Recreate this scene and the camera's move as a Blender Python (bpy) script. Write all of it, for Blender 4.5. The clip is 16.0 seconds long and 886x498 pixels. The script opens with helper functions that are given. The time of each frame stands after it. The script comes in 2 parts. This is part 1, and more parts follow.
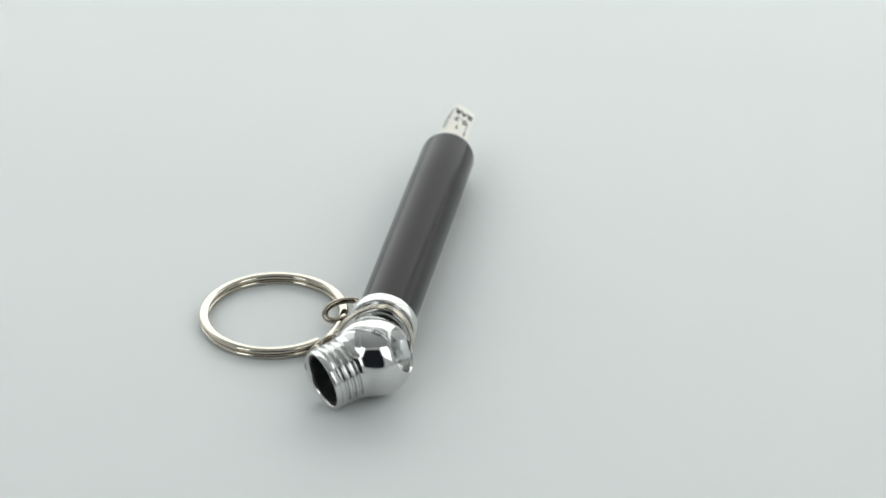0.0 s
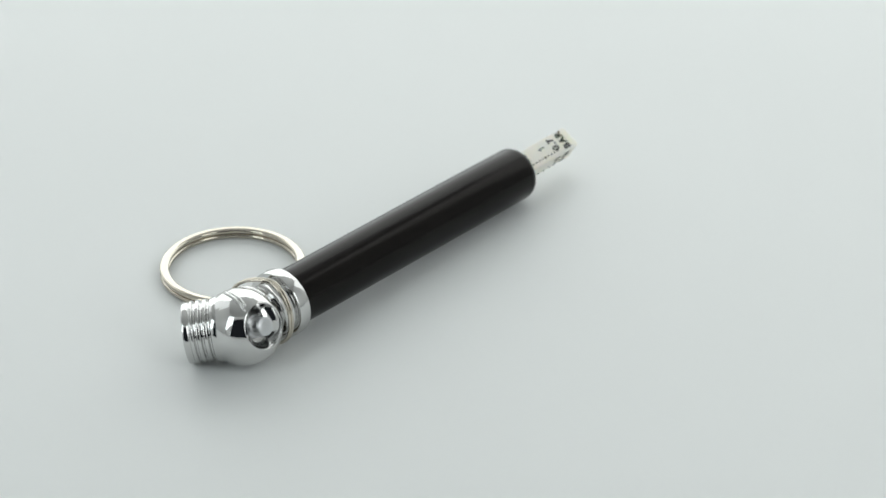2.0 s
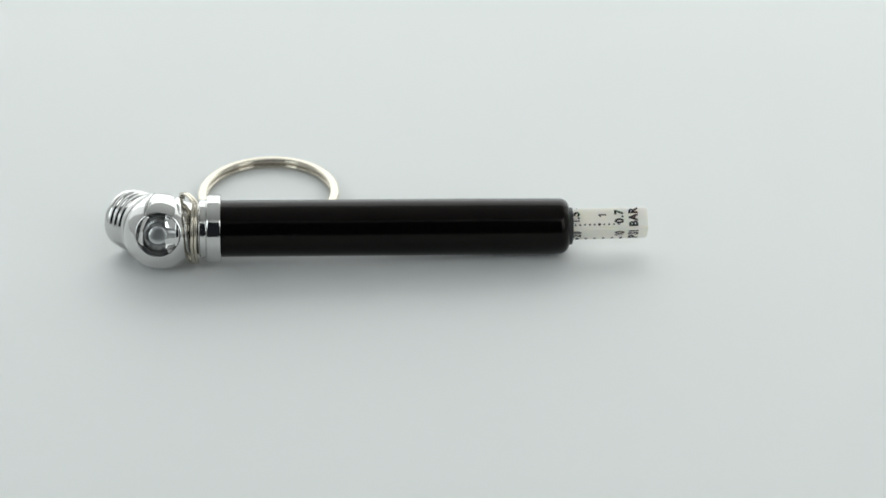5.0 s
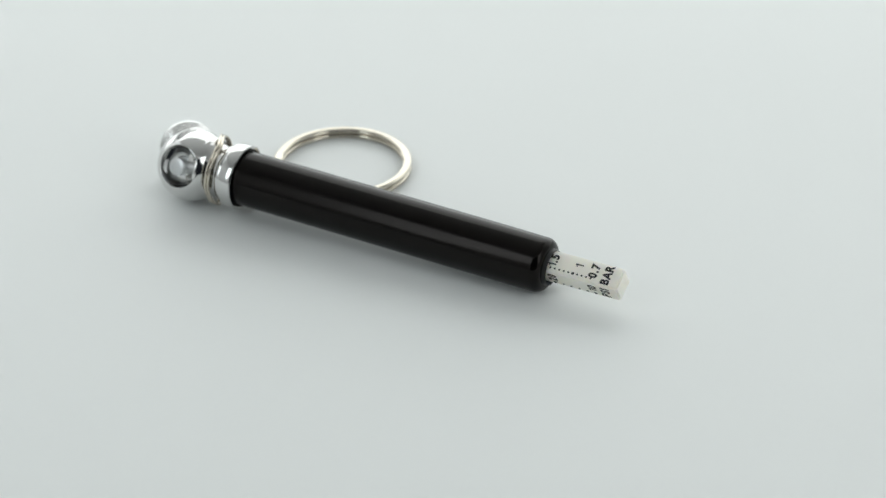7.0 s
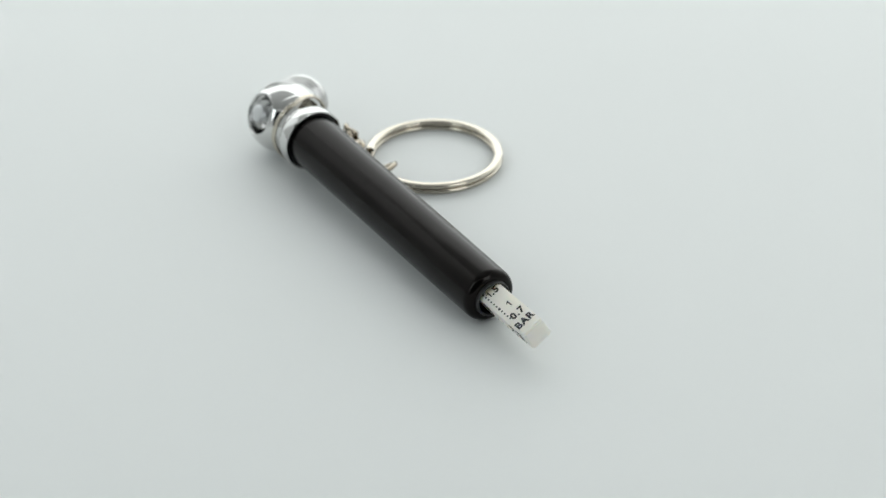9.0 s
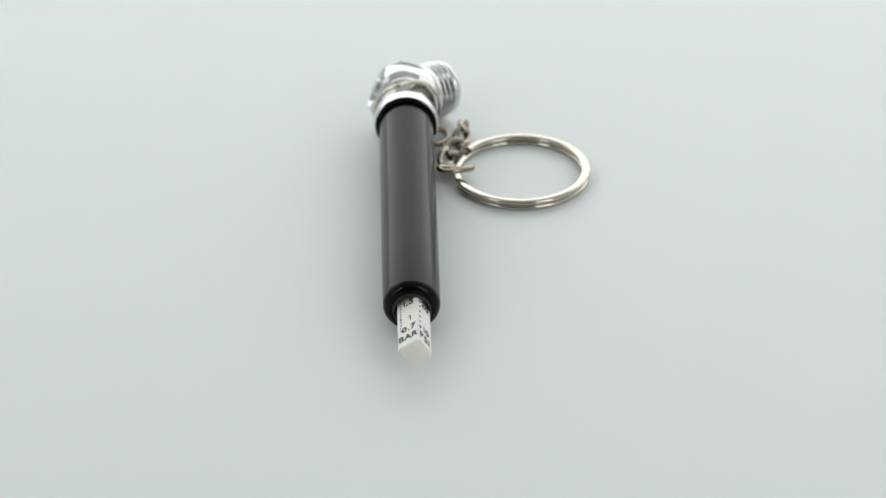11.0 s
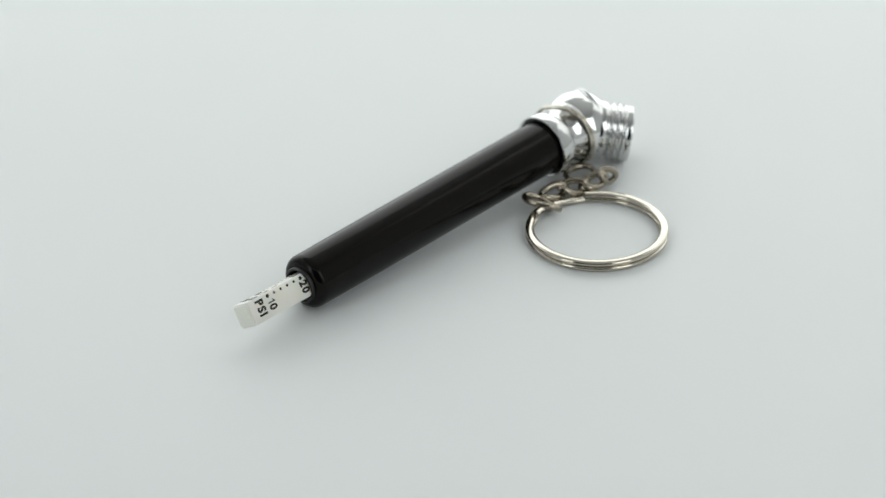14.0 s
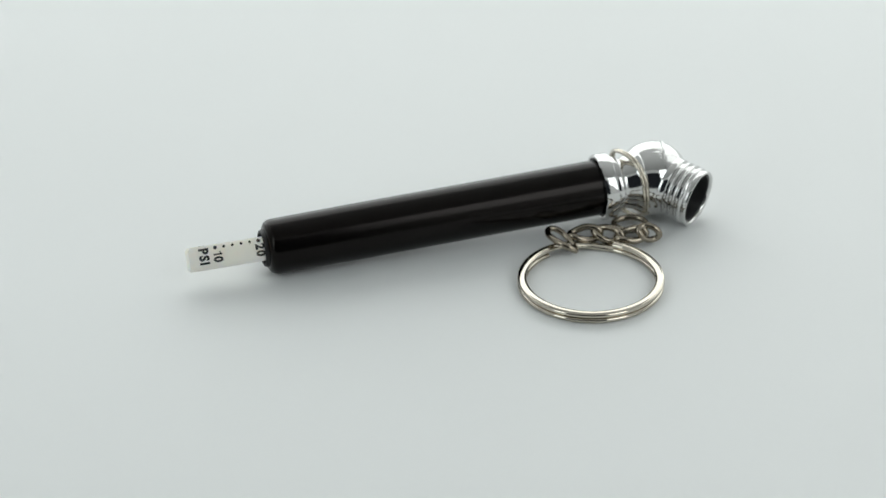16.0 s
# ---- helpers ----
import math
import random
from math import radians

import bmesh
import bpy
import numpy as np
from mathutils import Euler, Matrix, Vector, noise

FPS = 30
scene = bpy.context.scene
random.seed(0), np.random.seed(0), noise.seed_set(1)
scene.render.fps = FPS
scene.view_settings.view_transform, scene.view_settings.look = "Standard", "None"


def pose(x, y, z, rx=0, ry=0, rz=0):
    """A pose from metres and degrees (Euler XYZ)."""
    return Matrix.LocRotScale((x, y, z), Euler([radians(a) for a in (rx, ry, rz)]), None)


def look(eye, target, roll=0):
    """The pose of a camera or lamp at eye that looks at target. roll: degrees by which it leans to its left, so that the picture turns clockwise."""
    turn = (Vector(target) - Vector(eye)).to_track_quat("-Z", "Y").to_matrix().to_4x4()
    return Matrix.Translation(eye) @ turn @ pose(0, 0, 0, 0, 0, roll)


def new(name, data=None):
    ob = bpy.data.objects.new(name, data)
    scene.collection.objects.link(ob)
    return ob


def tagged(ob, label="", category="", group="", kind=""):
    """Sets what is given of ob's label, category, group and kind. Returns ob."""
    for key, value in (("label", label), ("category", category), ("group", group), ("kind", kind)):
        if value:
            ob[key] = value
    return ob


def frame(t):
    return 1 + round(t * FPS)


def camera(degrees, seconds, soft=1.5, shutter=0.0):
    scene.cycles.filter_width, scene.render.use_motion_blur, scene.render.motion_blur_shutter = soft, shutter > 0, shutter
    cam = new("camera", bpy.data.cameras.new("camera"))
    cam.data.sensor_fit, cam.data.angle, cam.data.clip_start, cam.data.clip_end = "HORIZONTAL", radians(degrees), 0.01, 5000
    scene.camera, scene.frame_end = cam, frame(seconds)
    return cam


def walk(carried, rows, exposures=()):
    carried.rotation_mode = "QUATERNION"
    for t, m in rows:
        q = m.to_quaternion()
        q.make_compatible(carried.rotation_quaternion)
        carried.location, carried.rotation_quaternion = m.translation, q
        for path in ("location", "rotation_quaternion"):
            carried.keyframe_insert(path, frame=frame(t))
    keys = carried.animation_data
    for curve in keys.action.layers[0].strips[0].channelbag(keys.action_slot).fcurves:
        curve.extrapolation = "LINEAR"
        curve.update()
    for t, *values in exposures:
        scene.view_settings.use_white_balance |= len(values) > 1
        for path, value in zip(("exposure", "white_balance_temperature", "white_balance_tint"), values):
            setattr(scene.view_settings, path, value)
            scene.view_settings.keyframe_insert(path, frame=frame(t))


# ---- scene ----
import itertools

# ---------------------------------------------------------------- camera
# A still camera looks down at a small object that turns on a white table.
cam = camera(15.46, 16.0, soft=1.5)
VIEW = look((0.0, -0.4927, 0.3008), (0.00482, 0.0, 0.00046), -0.547)
cam.data.dof.use_dof, cam.data.dof.focus_distance, cam.data.dof.aperture_fstop = True, 0.557, 22.0
walk(cam, [(0.0, VIEW), (16.0, VIEW)])

# ---------------------------------------------------------------- light
world = bpy.data.worlds.new("studio_dark")
world.use_nodes = True
world.node_tree.nodes["Background"].inputs[0].default_value = (0.75, 0.85, 1.0, 1)
world.node_tree.nodes["Background"].inputs[1].default_value = 0.02
scene.world = world
scene.view_settings.exposure = 0.0


def softbox(name, place, target, width, height, watts, colour):
    lamp = bpy.data.lights.new(name, "AREA")
    lamp.shape, lamp.size, lamp.size_y = "RECTANGLE", width, height
    lamp.energy, lamp.color = watts, colour
    ob = new(name, lamp)
    ob.matrix_world = look(place, target)
    return ob


softbox("softbox_back", (-0.02, 0.50, 0.307), (-0.02, 0.0, 0.29), 0.87, 0.60, 2.60, (0.955, 0.998, 0.985))
softbox("softbox_left", (-0.44, 0.31, 0.294), (0.0, 0.25, 0.27), 0.35, 0.575, 0.34, (0.93, 0.98, 1.0))
softbox("softbox_right", (0.432, 0.31, 0.294), (0.0, 0.25, 0.27), 0.36, 0.575, 0.58, (0.965, 1.0, 0.985))
softbox("softbox_front_left", (-0.362, -0.325, 0.26), (-0.14, 0.1, 0.0), 0.165, 0.44, 0.54, (0.89, 0.975, 1.0))
softbox("softbox_front_right", (0.313, -0.325, 0.26), (0.12, 0.1, 0.0), 0.23, 0.44, 0.72, (0.95, 0.995, 1.0))


# ---------------------------------------------------------------- materials
def material(name, colour, rough, metal=0.0, vary=0.06, grain=400.0, bump=0.02, stretch=(1, 1, 1), rough_vary=0.05, ior=1.5, blotch=60.0, tint=None, sheen=(1, 1, 1), depth=0.0):
    m = bpy.data.materials.new(name)
    m.use_nodes = True
    nt = m.node_tree
    b = nt.nodes["Principled BSDF"]
    b.inputs["Metallic"].default_value = metal
    b.inputs["IOR"].default_value = ior
    b.inputs["Specular Tint"].default_value = (*sheen, 1)
    if depth:
        b.inputs["Subsurface Weight"].default_value, b.inputs["Subsurface Scale"].default_value = 0.6, depth
        b.inputs["Subsurface Radius"].default_value = (1.0, 0.85, 0.6)
    co = nt.nodes.new("ShaderNodeTexCoord")
    mp = nt.nodes.new("ShaderNodeMapping")
    mp.inputs["Scale"].default_value = stretch
    nt.links.new(co.outputs["Object"], mp.inputs["Vector"])
    fine = nt.nodes.new("ShaderNodeTexNoise")
    fine.inputs["Scale"].default_value, fine.inputs["Detail"].default_value = grain, 4
    big = nt.nodes.new("ShaderNodeTexNoise")
    big.inputs["Scale"].default_value, big.inputs["Detail"].default_value = blotch, 3
    for n in (fine, big):
        nt.links.new(mp.outputs[0], n.inputs["Vector"])
    add = nt.nodes.new("ShaderNodeMath")
    add.operation = "MULTIPLY_ADD"
    add.inputs[1].default_value = 0.5
    nt.links.new(fine.outputs[0], add.inputs[0])
    half = nt.nodes.new("ShaderNodeMath")
    half.operation = "MULTIPLY"
    half.inputs[1].default_value = 0.5
    nt.links.new(big.outputs[0], half.inputs[0])
    nt.links.new(half.outputs[0], add.inputs[2])
    mix = nt.nodes.new("ShaderNodeMix")
    mix.data_type = "RGBA"
    other = tint or colour
    mix.inputs["A"].default_value = (*[c * (1 - vary) for c in colour], 1)
    mix.inputs["B"].default_value = (*[min(1, c * (1 + vary)) for c in other], 1)
    nt.links.new(add.outputs[0], mix.inputs["Factor"])
    nt.links.new(mix.outputs["Result"], b.inputs["Base Color"])
    rr = nt.nodes.new("ShaderNodeMapRange")
    rr.inputs["From Min"].default_value, rr.inputs["From Max"].default_value = 0.3, 0.7
    rr.inputs["To Min"].default_value, rr.inputs["To Max"].default_value = max(0.0, rough - rough_vary), rough + rough_vary
    nt.links.new(add.outputs[0], rr.inputs["Value"])
    nt.links.new(rr.outputs[0], b.inputs["Roughness"])
    if bump:
        bp = nt.nodes.new("ShaderNodeBump")
        bp.inputs["Strength"].default_value, bp.inputs["Distance"].default_value = bump, 0.0002
        nt.links.new(add.outputs[0], bp.inputs["Height"])
        nt.links.new(bp.outputs[0], b.inputs["Normal"])
    return m


TABLE = material("white_acrylic_sheet", (0.80, 0.82, 0.815), 0.55, vary=0.012, grain=900, blotch=14, bump=0.03)
# Tent fabric made darker for the roof, so the barrel reflects less from above.
ROOF = material("darkened_tent_fabric", (0.45, 0.45, 0.445), 0.9, vary=0.03, grain=500, blotch=9, bump=0.1)
FABRIC = material("white_tent_fabric", (0.60, 0.60, 0.595), 0.9, vary=0.03, grain=500, blotch=9, bump=0.1)
CHROME = material("bright_chrome", (0.64, 0.638, 0.63), 0.06, metal=1, vary=0.05, grain=1300, blotch=420, bump=0.16, rough_vary=0.04)
STEEL = material("nickel_plated_steel", (0.60, 0.555, 0.475), 0.08, metal=1, vary=0.08, grain=1500, blotch=200, bump=0.05, rough_vary=0.04)
SATIN = material("satin_steel", (0.62, 0.63, 0.64), 0.34, metal=1, vary=0.06, grain=2500, blotch=500, bump=0.12)
LACQUER = material("black_lacquer", (0.0017, 0.0015, 0.0014), 0.17, vary=0.3, grain=900, blotch=120, bump=0.10, stretch=(0.04, 1, 1), rough_vary=0.04, ior=1.265, sheen=(1.0, 0.91, 0.87))
CAST = material("plated_cast_metal", (0.55, 0.55, 0.54), 0.17, metal=1, vary=0.15, grain=900, blotch=350, bump=0.3, rough_vary=0.06)
# Nickel of the links, its colour lowered for the shade and dark reflections there.
LINK = material("shade_darkened_nickel", (0.34, 0.30, 0.24), 0.07, metal=1, vary=0.15, grain=1500, blotch=250, bump=0.06, rough_vary=0.06)
# Black of the end plug, and painted shade in nozzle mouth and collar gap.
PLUG_AND_SHADE = material("black_plug_and_shade", (0.008, 0.008, 0.008), 0.45, vary=0.3, grain=1200, bump=0.1)
IVORY = material("ivory_plastic", (0.93, 0.90, 0.83), 0.4, vary=0.03, grain=900, blotch=150, bump=0.04, depth=0.002)
INK = material("black_print", (0.012, 0.012, 0.013), 0.5, vary=0.4, grain=3000, bump=0)

# ---------------------------------------------------------------- mesh tools
MM = 0.001


def finish(name, bm, mat, smooth=40.0):
    bmesh.ops.remove_doubles(bm, verts=bm.verts, dist=1e-7)
    bmesh.ops.recalc_face_normals(bm, faces=bm.faces)
    me = bpy.data.meshes.new(name)
    bm.to_mesh(me)
    bm.free()
    me.materials.append(mat)
    me.shade_smooth()
    me.set_sharp_from_angle(angle=radians(smooth))
    return me


def part(name, bm, mat, parent, label="", at=None, smooth=40.0):
    """Links a bmesh in millimetres as one mesh under a thing or part."""
    bmesh.ops.transform(bm, matrix=Matrix.Diagonal((MM, MM, MM, 1)) @ (at or Matrix()), verts=bm.verts)
    ob = new(name, finish(name, bm, mat, smooth))
    ob.parent = parent
    return tagged(ob, label)


def lathe(profile, steps=96, axis="x"):
    """Turns (along, radius) pairs about the x axis. A radius of 0 closes the end."""
    bm = bmesh.new()
    rings = []
    for s, r in profile:
        if r < 1e-6:
            rings.append([bm.verts.new((s, 0, 0))])
        else:
            rings.append([bm.verts.new((s, r * math.cos(2 * math.pi * k / steps), r * math.sin(2 * math.pi * k / steps))) for k in range(steps)])
    for a, b in zip(rings, rings[1:]):
        for k in range(steps):
            j = (k + 1) % steps
            if len(a) == 1 and len(b) == 1:
                continue
            if len(a) == 1:
                bm.faces.new((a[0], b[k], b[j]))
            elif len(b) == 1:
                bm.faces.new((a[k], b[0], a[j]))
            else:
                bm.faces.new((a[k], b[k], b[j], a[j]))
    return bm


def sweep(points, section, closed=False, up=(0, 0, 1)):
    """A wire along the points; section: (sideways, upwards) pairs in the order round it."""
    bm = bmesh.new()
    n, rings = len(points), []
    for i, p in enumerate(points):
        before = points[i - 1] if closed or i else p
        after = points[(i + 1) % n] if closed or i < n - 1 else p
        go = (after - before).normalized()
        right = go.cross(Vector(up)).normalized()
        top = right.cross(go)
        rings.append([bm.verts.new(p + right * a + top * b) for a, b in section])
    k = len(section)
    for i in range(n if closed else n - 1):
        a, b = rings[i], rings[(i + 1) % n]
        for j in range(k):
            bm.faces.new((a[j], a[(j + 1) % k], b[(j + 1) % k], b[j]))
    if not closed:
        bm.faces.new(rings[0])
        bm.faces.new(rings[-1][::-1])
    return bm


def round_section(rx, ry, steps=12, power=1.0):
    out = []
    for k in range(steps):
        c, s = math.cos(2 * math.pi * k / steps), math.sin(2 * math.pi * k / steps)
        out.append((rx * math.copysign(abs(c) ** power, c), ry * math.copysign(abs(s) ** power, s)))
    return out


def slab(name, lo, hi, mat, bevel=0.0):
    bm = bmesh.new()
    bmesh.ops.create_cube(bm, size=1.0)
    size = Vector(hi) - Vector(lo)
    mid = (Vector(hi) + Vector(lo)) / 2
    bmesh.ops.transform(bm, matrix=Matrix.Translation(mid) @ Matrix.Diagonal((*size, 1)), verts=bm.verts)
    if bevel:
        bmesh.ops.bevel(bm, geom=bm.edges[:], offset=bevel, segments=2, affect="EDGES")
    ob = new(name, finish(name, bm, mat))
    return tagged(ob, kind="structure")


# ---------------------------------------------------------------- the light tent and its table
W, BACK, FRONT, TOP = 0.46, 0.52, -0.36, 0.62
OPEN_L, OPEN_R, OPEN_LO, OPEN_HI = -0.28, 0.19, 0.02, 0.47
tagged(slab("tabletop", (-1.1, -1.1, -0.02), (1.1, 1.1, 0.0), TABLE, 0.002), "plain matt white tabletop under soft studio light", "table")
tagged(slab("wall_back", (-W - 0.004, BACK, 0.004), (W + 0.004, BACK + 0.004, TOP), FABRIC), "white fabric back wall of a light tent", "wall")
tagged(slab("wall_left", (-W - 0.004, FRONT, 0.004), (-W, BACK - 0.001, TOP), FABRIC), "white fabric side wall of a light tent", "wall")
tagged(slab("wall_right", (W, FRONT, 0.004), (W + 0.004, BACK - 0.001, TOP), FABRIC), "white fabric side wall of a light tent", "wall")
# The roof is out of view; its grey deepens the barrel's reflections.
tagged(slab("ceiling", (-W - 0.004, FRONT - 0.004, TOP + 0.001), (W + 0.004, BACK + 0.004, TOP + 0.005), ROOF), "unseen roof of a light tent, greyed to darken reflections", "ceiling")


def front_wall():
    """The tent's front, with the opening that the camera looks through."""
    bm = bmesh.new()
    for x0, x1, z0, z1 in ((-W, OPEN_L, 0.004, TOP), (OPEN_R, W, 0.004, TOP), (OPEN_L, OPEN_R, OPEN_HI, TOP), (OPEN_L, OPEN_R, 0.004, OPEN_LO)):
        m = Matrix.Translation(((x0 + x1) / 2, FRONT - 0.002, (z0 + z1) / 2)) @ Matrix.Diagonal((x1 - x0, 0.004, z1 - z0, 1))
        bmesh.ops.create_cube(bm, size=1.0, matrix=m)
    ob = new("wall_front", finish("wall_front", bm, FABRIC))
    return tagged(ob, "white fabric front of a light tent with a square opening", "wall", kind="structure")


front_wall()

# ---------------------------------------------------------------- tyre pressure gauge
# Where the gauge's axis starts on the table at angle 0, and the way it points.
GAUGE = pose(-0.00622, -0.0331, 0.0, 0, 0, 77.5)
AXIS = pose(0, 0, 6.58, 0, 1.5, 0)          # millimetres, in the gauge's own space
BALL = Vector((-11.05, -0.8, -0.1))
ELBOW = Vector((-10.4, -0.5, -0.15))
NOZZLE = Vector((-6.9, 7.7, -1.7)).normalized()
SEAM = Vector((0.964, -0.243, 0.105)).normalized()
BOSS = Vector((-0.04, -0.905, 0.42)).normalized()


def facing(way, at):
    """Axes at a place, with x along the given way."""
    return Matrix.Translation(at) @ way.to_track_quat("X", "Z").to_matrix().to_4x4()


WIDTHS = {".": 0.26, "1": 0.40, "I": 0.26, "A": 0.62, "R": 0.60, "B": 0.60}


def glyph(char, size):
    """One printed character, centred on its own width, with its foot on the base line."""
    bm = bmesh.new()
    if char == "1":
        outline = ((0.02, 0), (0.13, 0), (0.13, 0.70), (0.04, 0.70), (-0.02, 0.60), (-0.14, 0.54), (-0.14, 0.46), (0.02, 0.52))
        low = [bm.verts.new((x * size, y * size, -0.012)) for x, y in outline]
        top = [bm.verts.new((x * size, y * size, 0.012)) for x, y in outline]
        bm.faces.new(low[::-1])
        bm.faces.new(top)
        for i in range(len(low)):
            j = (i + 1) % len(low)
            bm.faces.new((low[i], low[j], top[j], top[i]))
        return bm
    curve = bpy.data.curves.new("lettering", "FONT")
    curve.body, curve.size, curve.extrude, curve.offset = char, size, 0.012, 0.045 * size
    curve.align_x, curve.resolution_u = "CENTER", 3
    tmp = bpy.data.objects.new("tmp", curve)
    bm.from_mesh(tmp.to_mesh())
    tmp.to_mesh_clear()
    bpy.data.objects.remove(tmp)
    bpy.data.curves.remove(curve)
    bmesh.ops.scale(bm, vec=(0.88, 1, 1), verts=bm.verts)
    return bm


def lettering(text, size, parent, at):
    """One printed word or number on the stick, centred on its place."""
    word = bmesh.new()
    x = -0.5 * size * sum(WIDTHS.get(c, 0.54) for c in text)
    for c in text:
        step = size * WIDTHS.get(c, 0.54)
        bm = glyph(c, size)
        bmesh.ops.translate(bm, vec=(x + step / 2, -0.35 * size, 0), verts=bm.verts)
        tmp = bpy.data.meshes.new("tmp")
        bm.to_mesh(tmp)
        bm.free()
        word.from_mesh(tmp)
        bpy.data.meshes.remove(tmp)
        x += step
    return part("lettering", word, INK, parent, "black printed " + text, at)


def make_gauge():
    gauge = tagged(new("tyre_pressure_gauge"), "black lacquered pencil tyre pressure gauge with chrome swivel head", "pressure gauge")
    # barrel
    end = 60.6
    rim = [(end - 1.7 + 1.7 * math.sin(a), 3.38 + 1.5 * math.cos(a)) for a in np.linspace(0, math.pi / 2, 8)]
    body = part("barrel", lathe([(-1.4, 4.4), (-1.4, 4.96), (20, 4.96), (45, 4.96)] + rim + [(end - 0.25, 3.4), (end - 0.7, 3.36), (end - 6, 3.34)], 128), LACQUER, gauge, "glossy black lacquered barrel", AXIS)
    part("end_plug", lathe([(end - 6, 3.2), (end - 0.4, 3.3), (end + 0.35, 3.3), (end + 0.6, 3.18), (end + 0.68, 3.0), (end + 0.6, 2.86), (end + 0.3, 2.8), (end - 5, 2.75)], 64), PLUG_AND_SHADE, body, "black plastic plug in the barrel mouth", AXIS)
    # chrome collar, a cup with its shaded gap drawn black round the barrel, and the stepped neck
    part("collar", lathe([(-1.8, 5.0), (-0.75, 5.3), (-0.5, 5.4), (-0.4, 5.65), (-0.5, 5.88), (-0.75, 5.95), (-2.55, 5.95), (-2.8, 5.87), (-2.9, 5.65), (-2.92, 4.3)], 96), CHROME, gauge, "polished chrome collar", AXIS)
    # Black ring stands in for the dark gap between collar and barrel.
    part("collar_gap", lathe([(-1.6, 4.9), (-0.75, 4.94), (-0.62, 5.05), (-0.62, 5.2), (-0.75, 5.3), (-1.6, 5.25)], 96), PLUG_AND_SHADE, gauge, "black ring drawn as the shaded gap in the collar mouth", AXIS)
    neck = [(-2.8, 4.9), (-3.0, 5.05), (-3.15, 5.12), (-4.0, 5.12), (-4.15, 5.04), (-4.22, 4.9), (-4.3, 4.55), (-4.6, 4.45), (-5.1, 4.5), (-5.6, 4.65), (-6.4, 4.95), (-6.8, 5.1), (-7.2, 5.4), (-7.6, 5.65), (-8.0, 5.75), (-8.3, 5.65), (-8.5, 5.4), (-10, 5.0), (-10, 0)]
    part("neck", lathe(neck, 96), CHROME, gauge, "stepped chrome neck", AXIS)
    # swivel ball, turned about the axis of its rivet, with a dished boss
    R, dish, flat = 6.5, 3.95, 0.95
    a0 = math.asin(dish / R)
    ball = [(-R, 0)] + [(-R * math.cos(a) * (flat if a > math.pi / 2 else 1), R * math.sin(a)) for a in np.linspace(0.03, math.pi - a0, 60)]
    h = flat * R * math.cos(a0)
    ball += [(h + 0.02, dish - 0.1), (h - 0.1, dish - 0.2), (h - 0.4, dish - 0.3)]
    cup = [(h - 0.35, dish - 0.28), (h - 0.8, dish - 0.4), (h - 1.4, 3.25), (h - 1.9, 2.85), (h - 2.2, 2.4), (h - 2.3, 2.0), (h - 2.32, 0)]
    head = part("swivel_head", lathe(ball, 96), CHROME, gauge, "round chrome swivel head with a dished boss", AXIS @ facing(BOSS, BALL))
    part("boss_cup", lathe(cup, 72), CAST, head, "bright dished inside of the boss", AXIS @ facing(BOSS, BALL))
    part("rivet", lathe([(h - 2.4, 1.95), (h - 2.0, 1.9), (h - 1.85, 1.62), (h + 0.45, 1.62), (h + 0.58, 1.57), (h + 0.65, 1.45), (h + 0.67, 0.6), (h + 0.67, 0)], 48), SATIN, head, "satin steel rivet", AXIS @ facing(BOSS, BALL))
    # second lobe of the elbow with its seam, then the grooved nozzle
    r2, c2 = 6.45, 1.0
    lobe = [(c2 + r2 * math.cos(a), r2 * math.sin(a)) for a in np.linspace(1.85, 1.035, 30)]
    part("elbow", lathe([(-1.0, 5.6)] + lobe + [(4.6, 4.6)], 96), CHROME, head, "rounded chrome elbow", AXIS @ facing(NOZZLE, ELBOW))
    turned = facing(SEAM, (0, 0, 0)).to_3x3()
    seam = bmesh.new()
    for along, thick in ((-1.62, 0.26), (-0.98, 0.2)):
        ring = [turned @ Vector((along, 6.5 * math.cos(a), 6.5 * math.sin(a))) for a in np.linspace(0, 2 * math.pi, 180, endpoint=False)]
        shown = [p.dot(BOSS) < 5.0 and p.z > -2.5 for p in ring]
        starts = [i for i in range(180) if shown[i] and not shown[i - 1]]
        runs = [list(itertools.takewhile(lambda i: shown[i % 180], range(i, i + 180))) for i in starts]
        run = [ring[i % 180] for i in max(runs, key=len)]
        run = [p * (1 - 0.06 * (max(0, 1 - min(i, len(run) - 1 - i) / 12)) ** 2) for i, p in enumerate(run)]
        wire = sweep(run, round_section(thick, 0.24, 10), False, turned @ Vector((1, 0, 0)))
        tmp = bpy.data.meshes.new("tmp")
        wire.to_mesh(tmp)
        wire.free()
        seam.from_mesh(tmp)
        bpy.data.meshes.remove(tmp)
    part("seam_ridge", seam, CHROME, head, "raised double seam over the head", AXIS @ Matrix.Translation((BALL + ELBOW) / 2))
    thread = [(4.05, 5.1), (4.2, 5.5), (4.35, 5.56), (4.8, 5.46), (5.3, 5.42)]
    for k in range(3):
        s0 = 5.4 + 1.2 * k
        thread += [(s0, 5.36), (s0 + 0.08, 5.08), (s0 + 0.2, 4.92), (s0 + 0.38, 4.88), (s0 + 0.52, 4.96), (s0 + 0.62, 5.14), (s0 + 0.72, 5.28), (s0 + 0.9, 5.34), (s0 + 1.1, 5.3)]
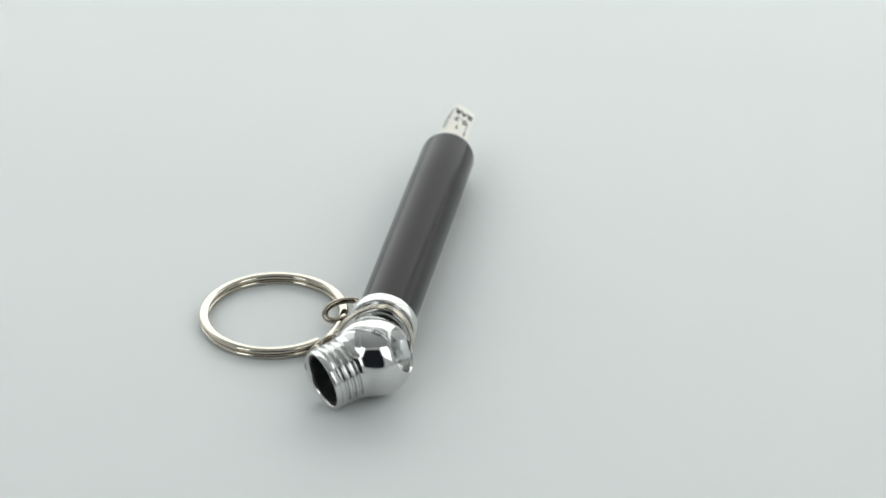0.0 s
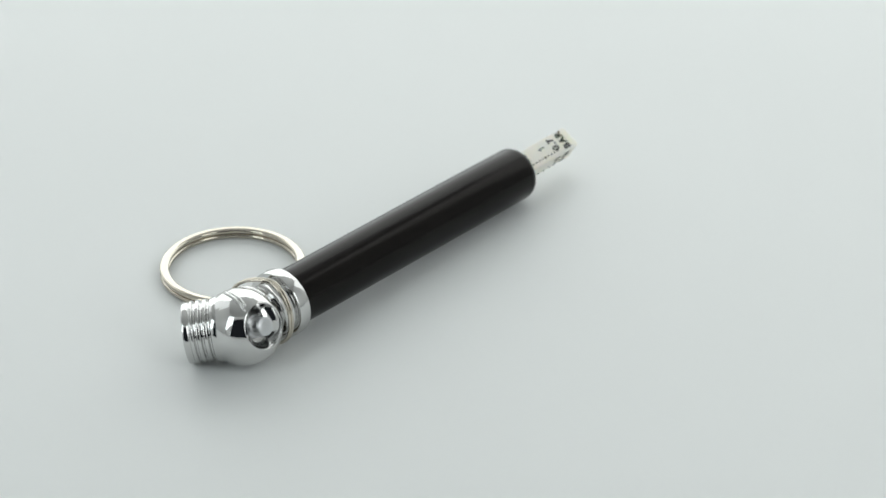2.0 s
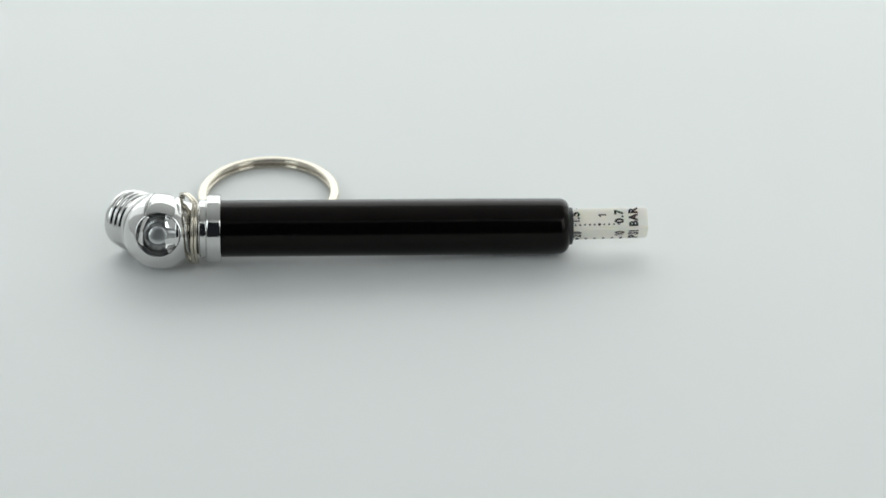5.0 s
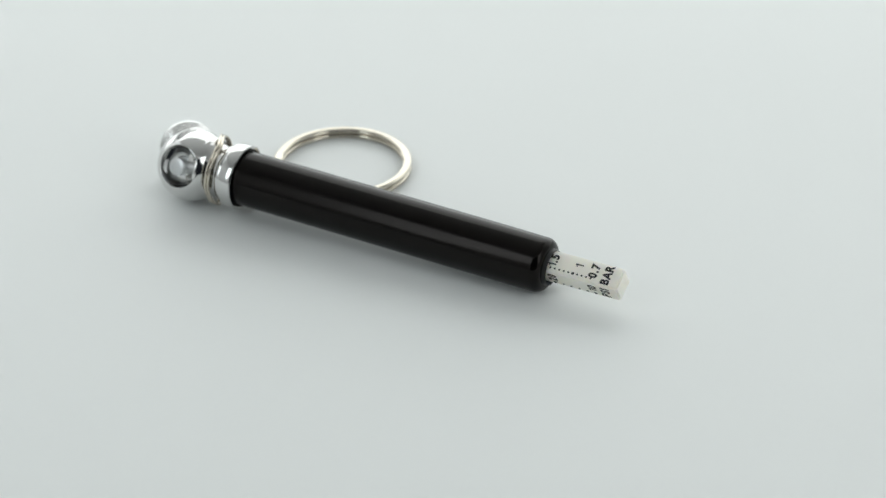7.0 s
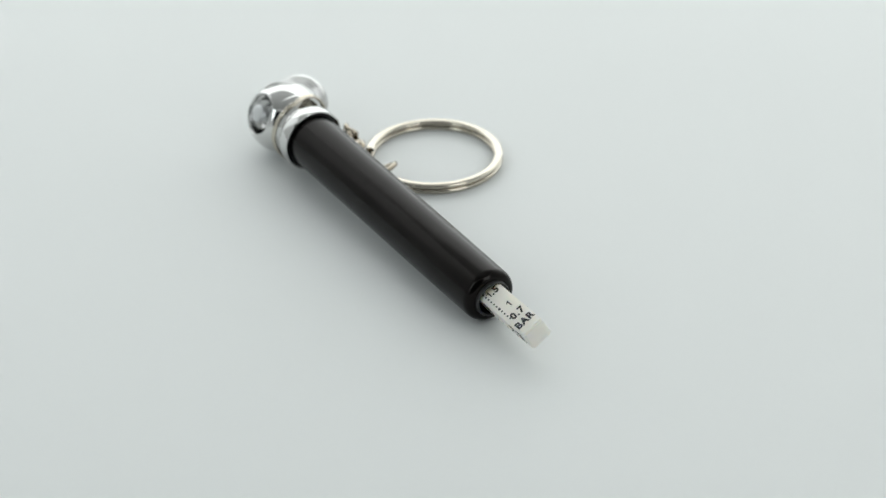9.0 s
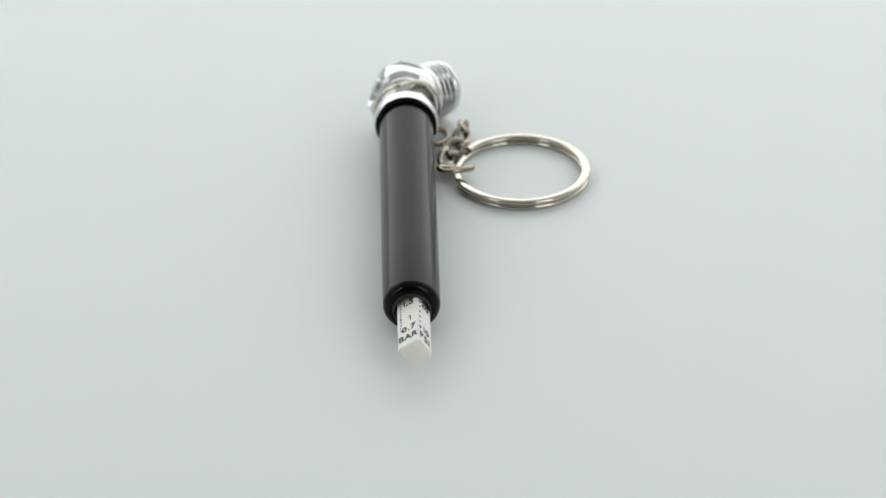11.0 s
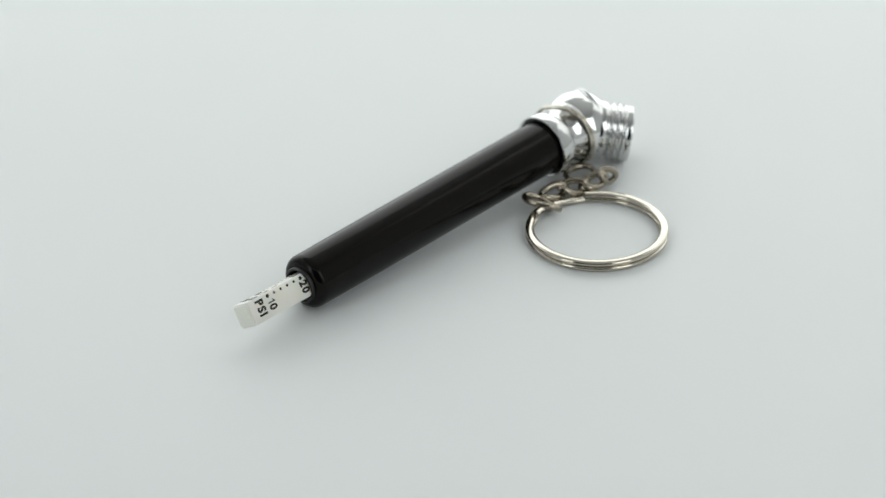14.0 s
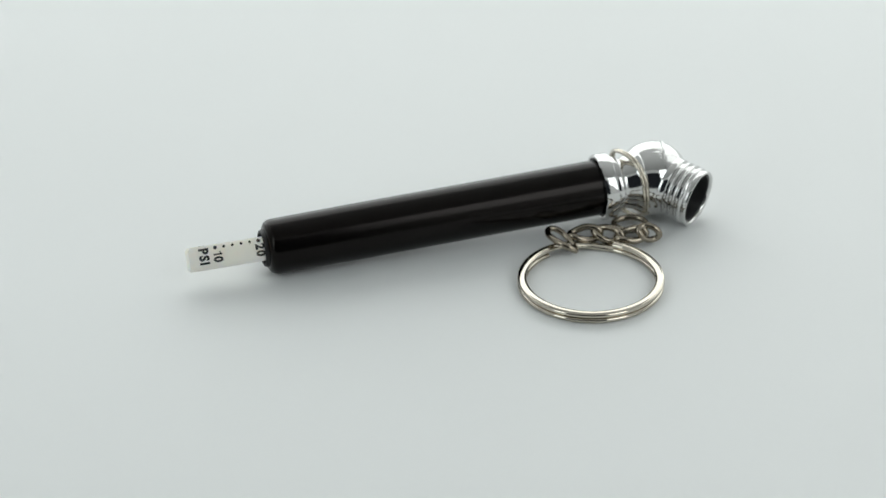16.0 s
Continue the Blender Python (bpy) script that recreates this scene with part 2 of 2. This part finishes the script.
    thread += [(9.05, 5.12), (9.12, 5.06), (9.22, 5.1), (9.32, 5.18), (9.95, 5.2), (10.15, 5.14), (10.23, 4.98), (10.17, 4.74), (10.03, 4.6), (9.85, 4.5), (5.2, 4.4)]
    part("nozzle", lathe(thread, 96), CHROME, head, "grooved chrome nozzle with an open mouth", AXIS @ facing(NOZZLE, ELBOW))
    # Added black lining: paints the bore as dark as its shade.
    part("bore_shade", lathe([(9.8, 4.47), (9.75, 4.22), (9.45, 4.12), (5.8, 4.05), (5.4, 3.9), (5.2, 1.4), (4.8, 1.2), (4.8, 0)], 48), PLUG_AND_SHADE, head, "black lining added as shade inside the nozzle", AXIS @ facing(NOZZLE, ELBOW))
    # indicator stick with its two scales printed on four sides
    bm = bmesh.new()
    m = Matrix.Translation((58.0 + 16.5 / 2, 0, 0)) @ Matrix.Diagonal((16.5, 4.24, 4.24, 1))
    bmesh.ops.create_cube(bm, size=1.0, matrix=m)
    bmesh.ops.bevel(bm, geom=bm.edges[:], offset=0.3, segments=4, affect="EDGES")
    # the stick tips up a little in the barrel mouth
    STICK = AXIS @ pose(60, 0.3, 0.14, 0, -1.3, 0) @ pose(-60, 0, 0, 32, 0, 0)
    stick = part("indicator_stick", bm, IVORY, gauge, "square ivory plastic indicator stick with printed scale", STICK)
    for k in range(4):
        face = STICK @ pose(0, 0, 0, -90 * k, 0, 0) @ pose(0, 0, 2.123, 0, 0, 0) @ pose(0, 0, 0, 0, 0, 90)

        def spot(along, across):
            """A place on this side of the stick; the print's top is towards the barrel."""
            return face @ Matrix.Translation((across, -along, 0))

        dots = []
        if k % 2 == 0:
            for text, along, across, size in (("BAR", 71.9, 0.0, 2.1), ("0.7", 69.4, 0.2, 2.1), ("1", 66.5, 0.45, 2.1), ("1.5", 61.7, 0.2, 2.1)):
                lettering(text, size, stick, spot(along, across))
            dots = [(69.3 - 0.85 * i, 0.27 if i in (4, 11) else 0.18) for i in range(12)]
        else:
            for text, along, across, size in (("PSI", 71.9, -0.25, 2.3), ("10", 69.45, 0.15, 2.2), ("20", 61.9, 0.15, 2.2)):
                lettering(text, size, stick, spot(along, across))
            dots = [(69.8 - 1.54 * i, 0.34 if i in (0, 5) else 0.25) for i in range(6)]
        for along, r in dots:
            bm = bmesh.new()
            bmesh.ops.create_cone(bm, cap_ends=True, segments=14, radius1=r, radius2=r, depth=0.024)
            part("scale_dot", bm, INK, stick, "", spot(along, -1.27 if k % 2 == 0 else -1.5))
    return gauge


# ---------------------------------------------------------------- split key ring with its chain
RING = Vector((-24.85, -21.1, 0.0))


def make_key_ring():
    key_ring = tagged(new("key_ring"), "nickel-plated split key ring with short link chain, lying flat", "key ring")
    back = Matrix.Translation(-RING)
    # split ring: two flat turns of wire, with the step between them at the gap
    pts, n = [], 220
    turn = 360 + 300
    for i in range(n + 1):
        a = turn * i / n
        drop = min(1, max(0, (a - 306) / 54))
        drop = drop * drop * (3 - 2 * drop)
        ang = radians(-51 - a)
        r = 11.97 - 0.25 * math.sin(math.pi * drop)
        pts.append(Vector((r * math.cos(ang), r * math.sin(ang), 1.49 - 0.99 * drop)))
    part("split_ring", sweep(pts, round_section(0.81, 0.50, 24, 0.92)), STEEL, key_ring, "double-coiled nickel split ring", smooth=60)

    def link(centre, yaw, roll, tilt, length=7.4, width=4.6, wire=0.48, twist=35.0):
        loop = []
        for k in range(40):
            a = 2 * math.pi * k / 40
            x, y = 0.5 * (length - 2 * wire) * math.cos(a), 0.5 * (width - 2 * wire) * math.sin(a)
            v = Vector((x, y, 0))
            v.rotate(Euler((radians(twist) * x / (length / 2), 0, 0)))
            loop.append(v)
        m = back @ pose(*centre, roll, tilt, yaw)
        return part("chain_link", sweep([m @ v for v in loop], round_section(wire, wire, 10), True, m.to_3x3() @ Vector((0, 0, 1))), LINK, key_ring, "twisted nickel chain link")

    link((-12.9, -22.4, 2.5), 192, -20, 13, 7.8, 4.8, 0.55, -20)
    link((-12.4, -27.4, 2.0), -112, 36, 0, 6.8, 3.7, 0.63, 56)
    link((-14.7, -30.8, 2.1), -138, 44, 6, 6.6, 3.7, 0.63, 56)
    link((-17.0, -34.1, 2.1), -116, 28, -8, 6.6, 3.7, 0.63, 56)
    link((-18.3, -37.0, 2.4), -112, 66, 24, 5.2, 3.6, 0.58, 44)
    link((-12.9, -36.4, 1.6), -118, 8, 0, 6.8, 4.8, 0.56, 6)
    # wire loop, coiled twice and slantwise round the gauge's neck
    pts = []
    for i in range(241):
        turn, a = divmod(720 * i / 240, 360)
        if i == 240:
            turn, a = 1, 360
        s = np.interp(a, (0, 40, 70, 96, 120, 150, 225, 285, 330, 360), (-8.0, -7.7, -7.6, -7.3, -6.4, -4.9, -5.1, -4.6, -6.3, -8.0)) - 0.57 * (turn + a / 360 - 1)
        r = 6.05 + 0.15 * math.exp(-((a - 155) / 36) ** 2)
        pts.append(Vector((s, 0.3 + r * math.cos(radians(a - 45)), r * math.sin(radians(a - 45)))))
    m = back @ Matrix.Diagonal((1000, 1000, 1000, 1)) @ GAUGE @ Matrix.Diagonal((MM, MM, MM, 1)) @ AXIS
    part("neck_loop", sweep([m @ p for p in pts], round_section(0.28, 0.28, 10), False, m.to_3x3() @ Vector((1, 0, 0))), STEEL, key_ring, "coiled wire loop round the neck")
    return key_ring


gauge = make_gauge()
key_ring = make_key_ring()


def motions():
    """The table turns evenly; the gauge and its key ring go round with it."""
    times = [0.5 * k for k in range(33)]
    for thing, rest in ((gauge, GAUGE), (key_ring, Matrix.Translation(RING * MM))):
        walk(thing, [(t, pose(0, 0, 0, 0, 0, -15.1915 * t + 0.019576 * (t - 8) ** 2) @ rest) for t in times])


motions()
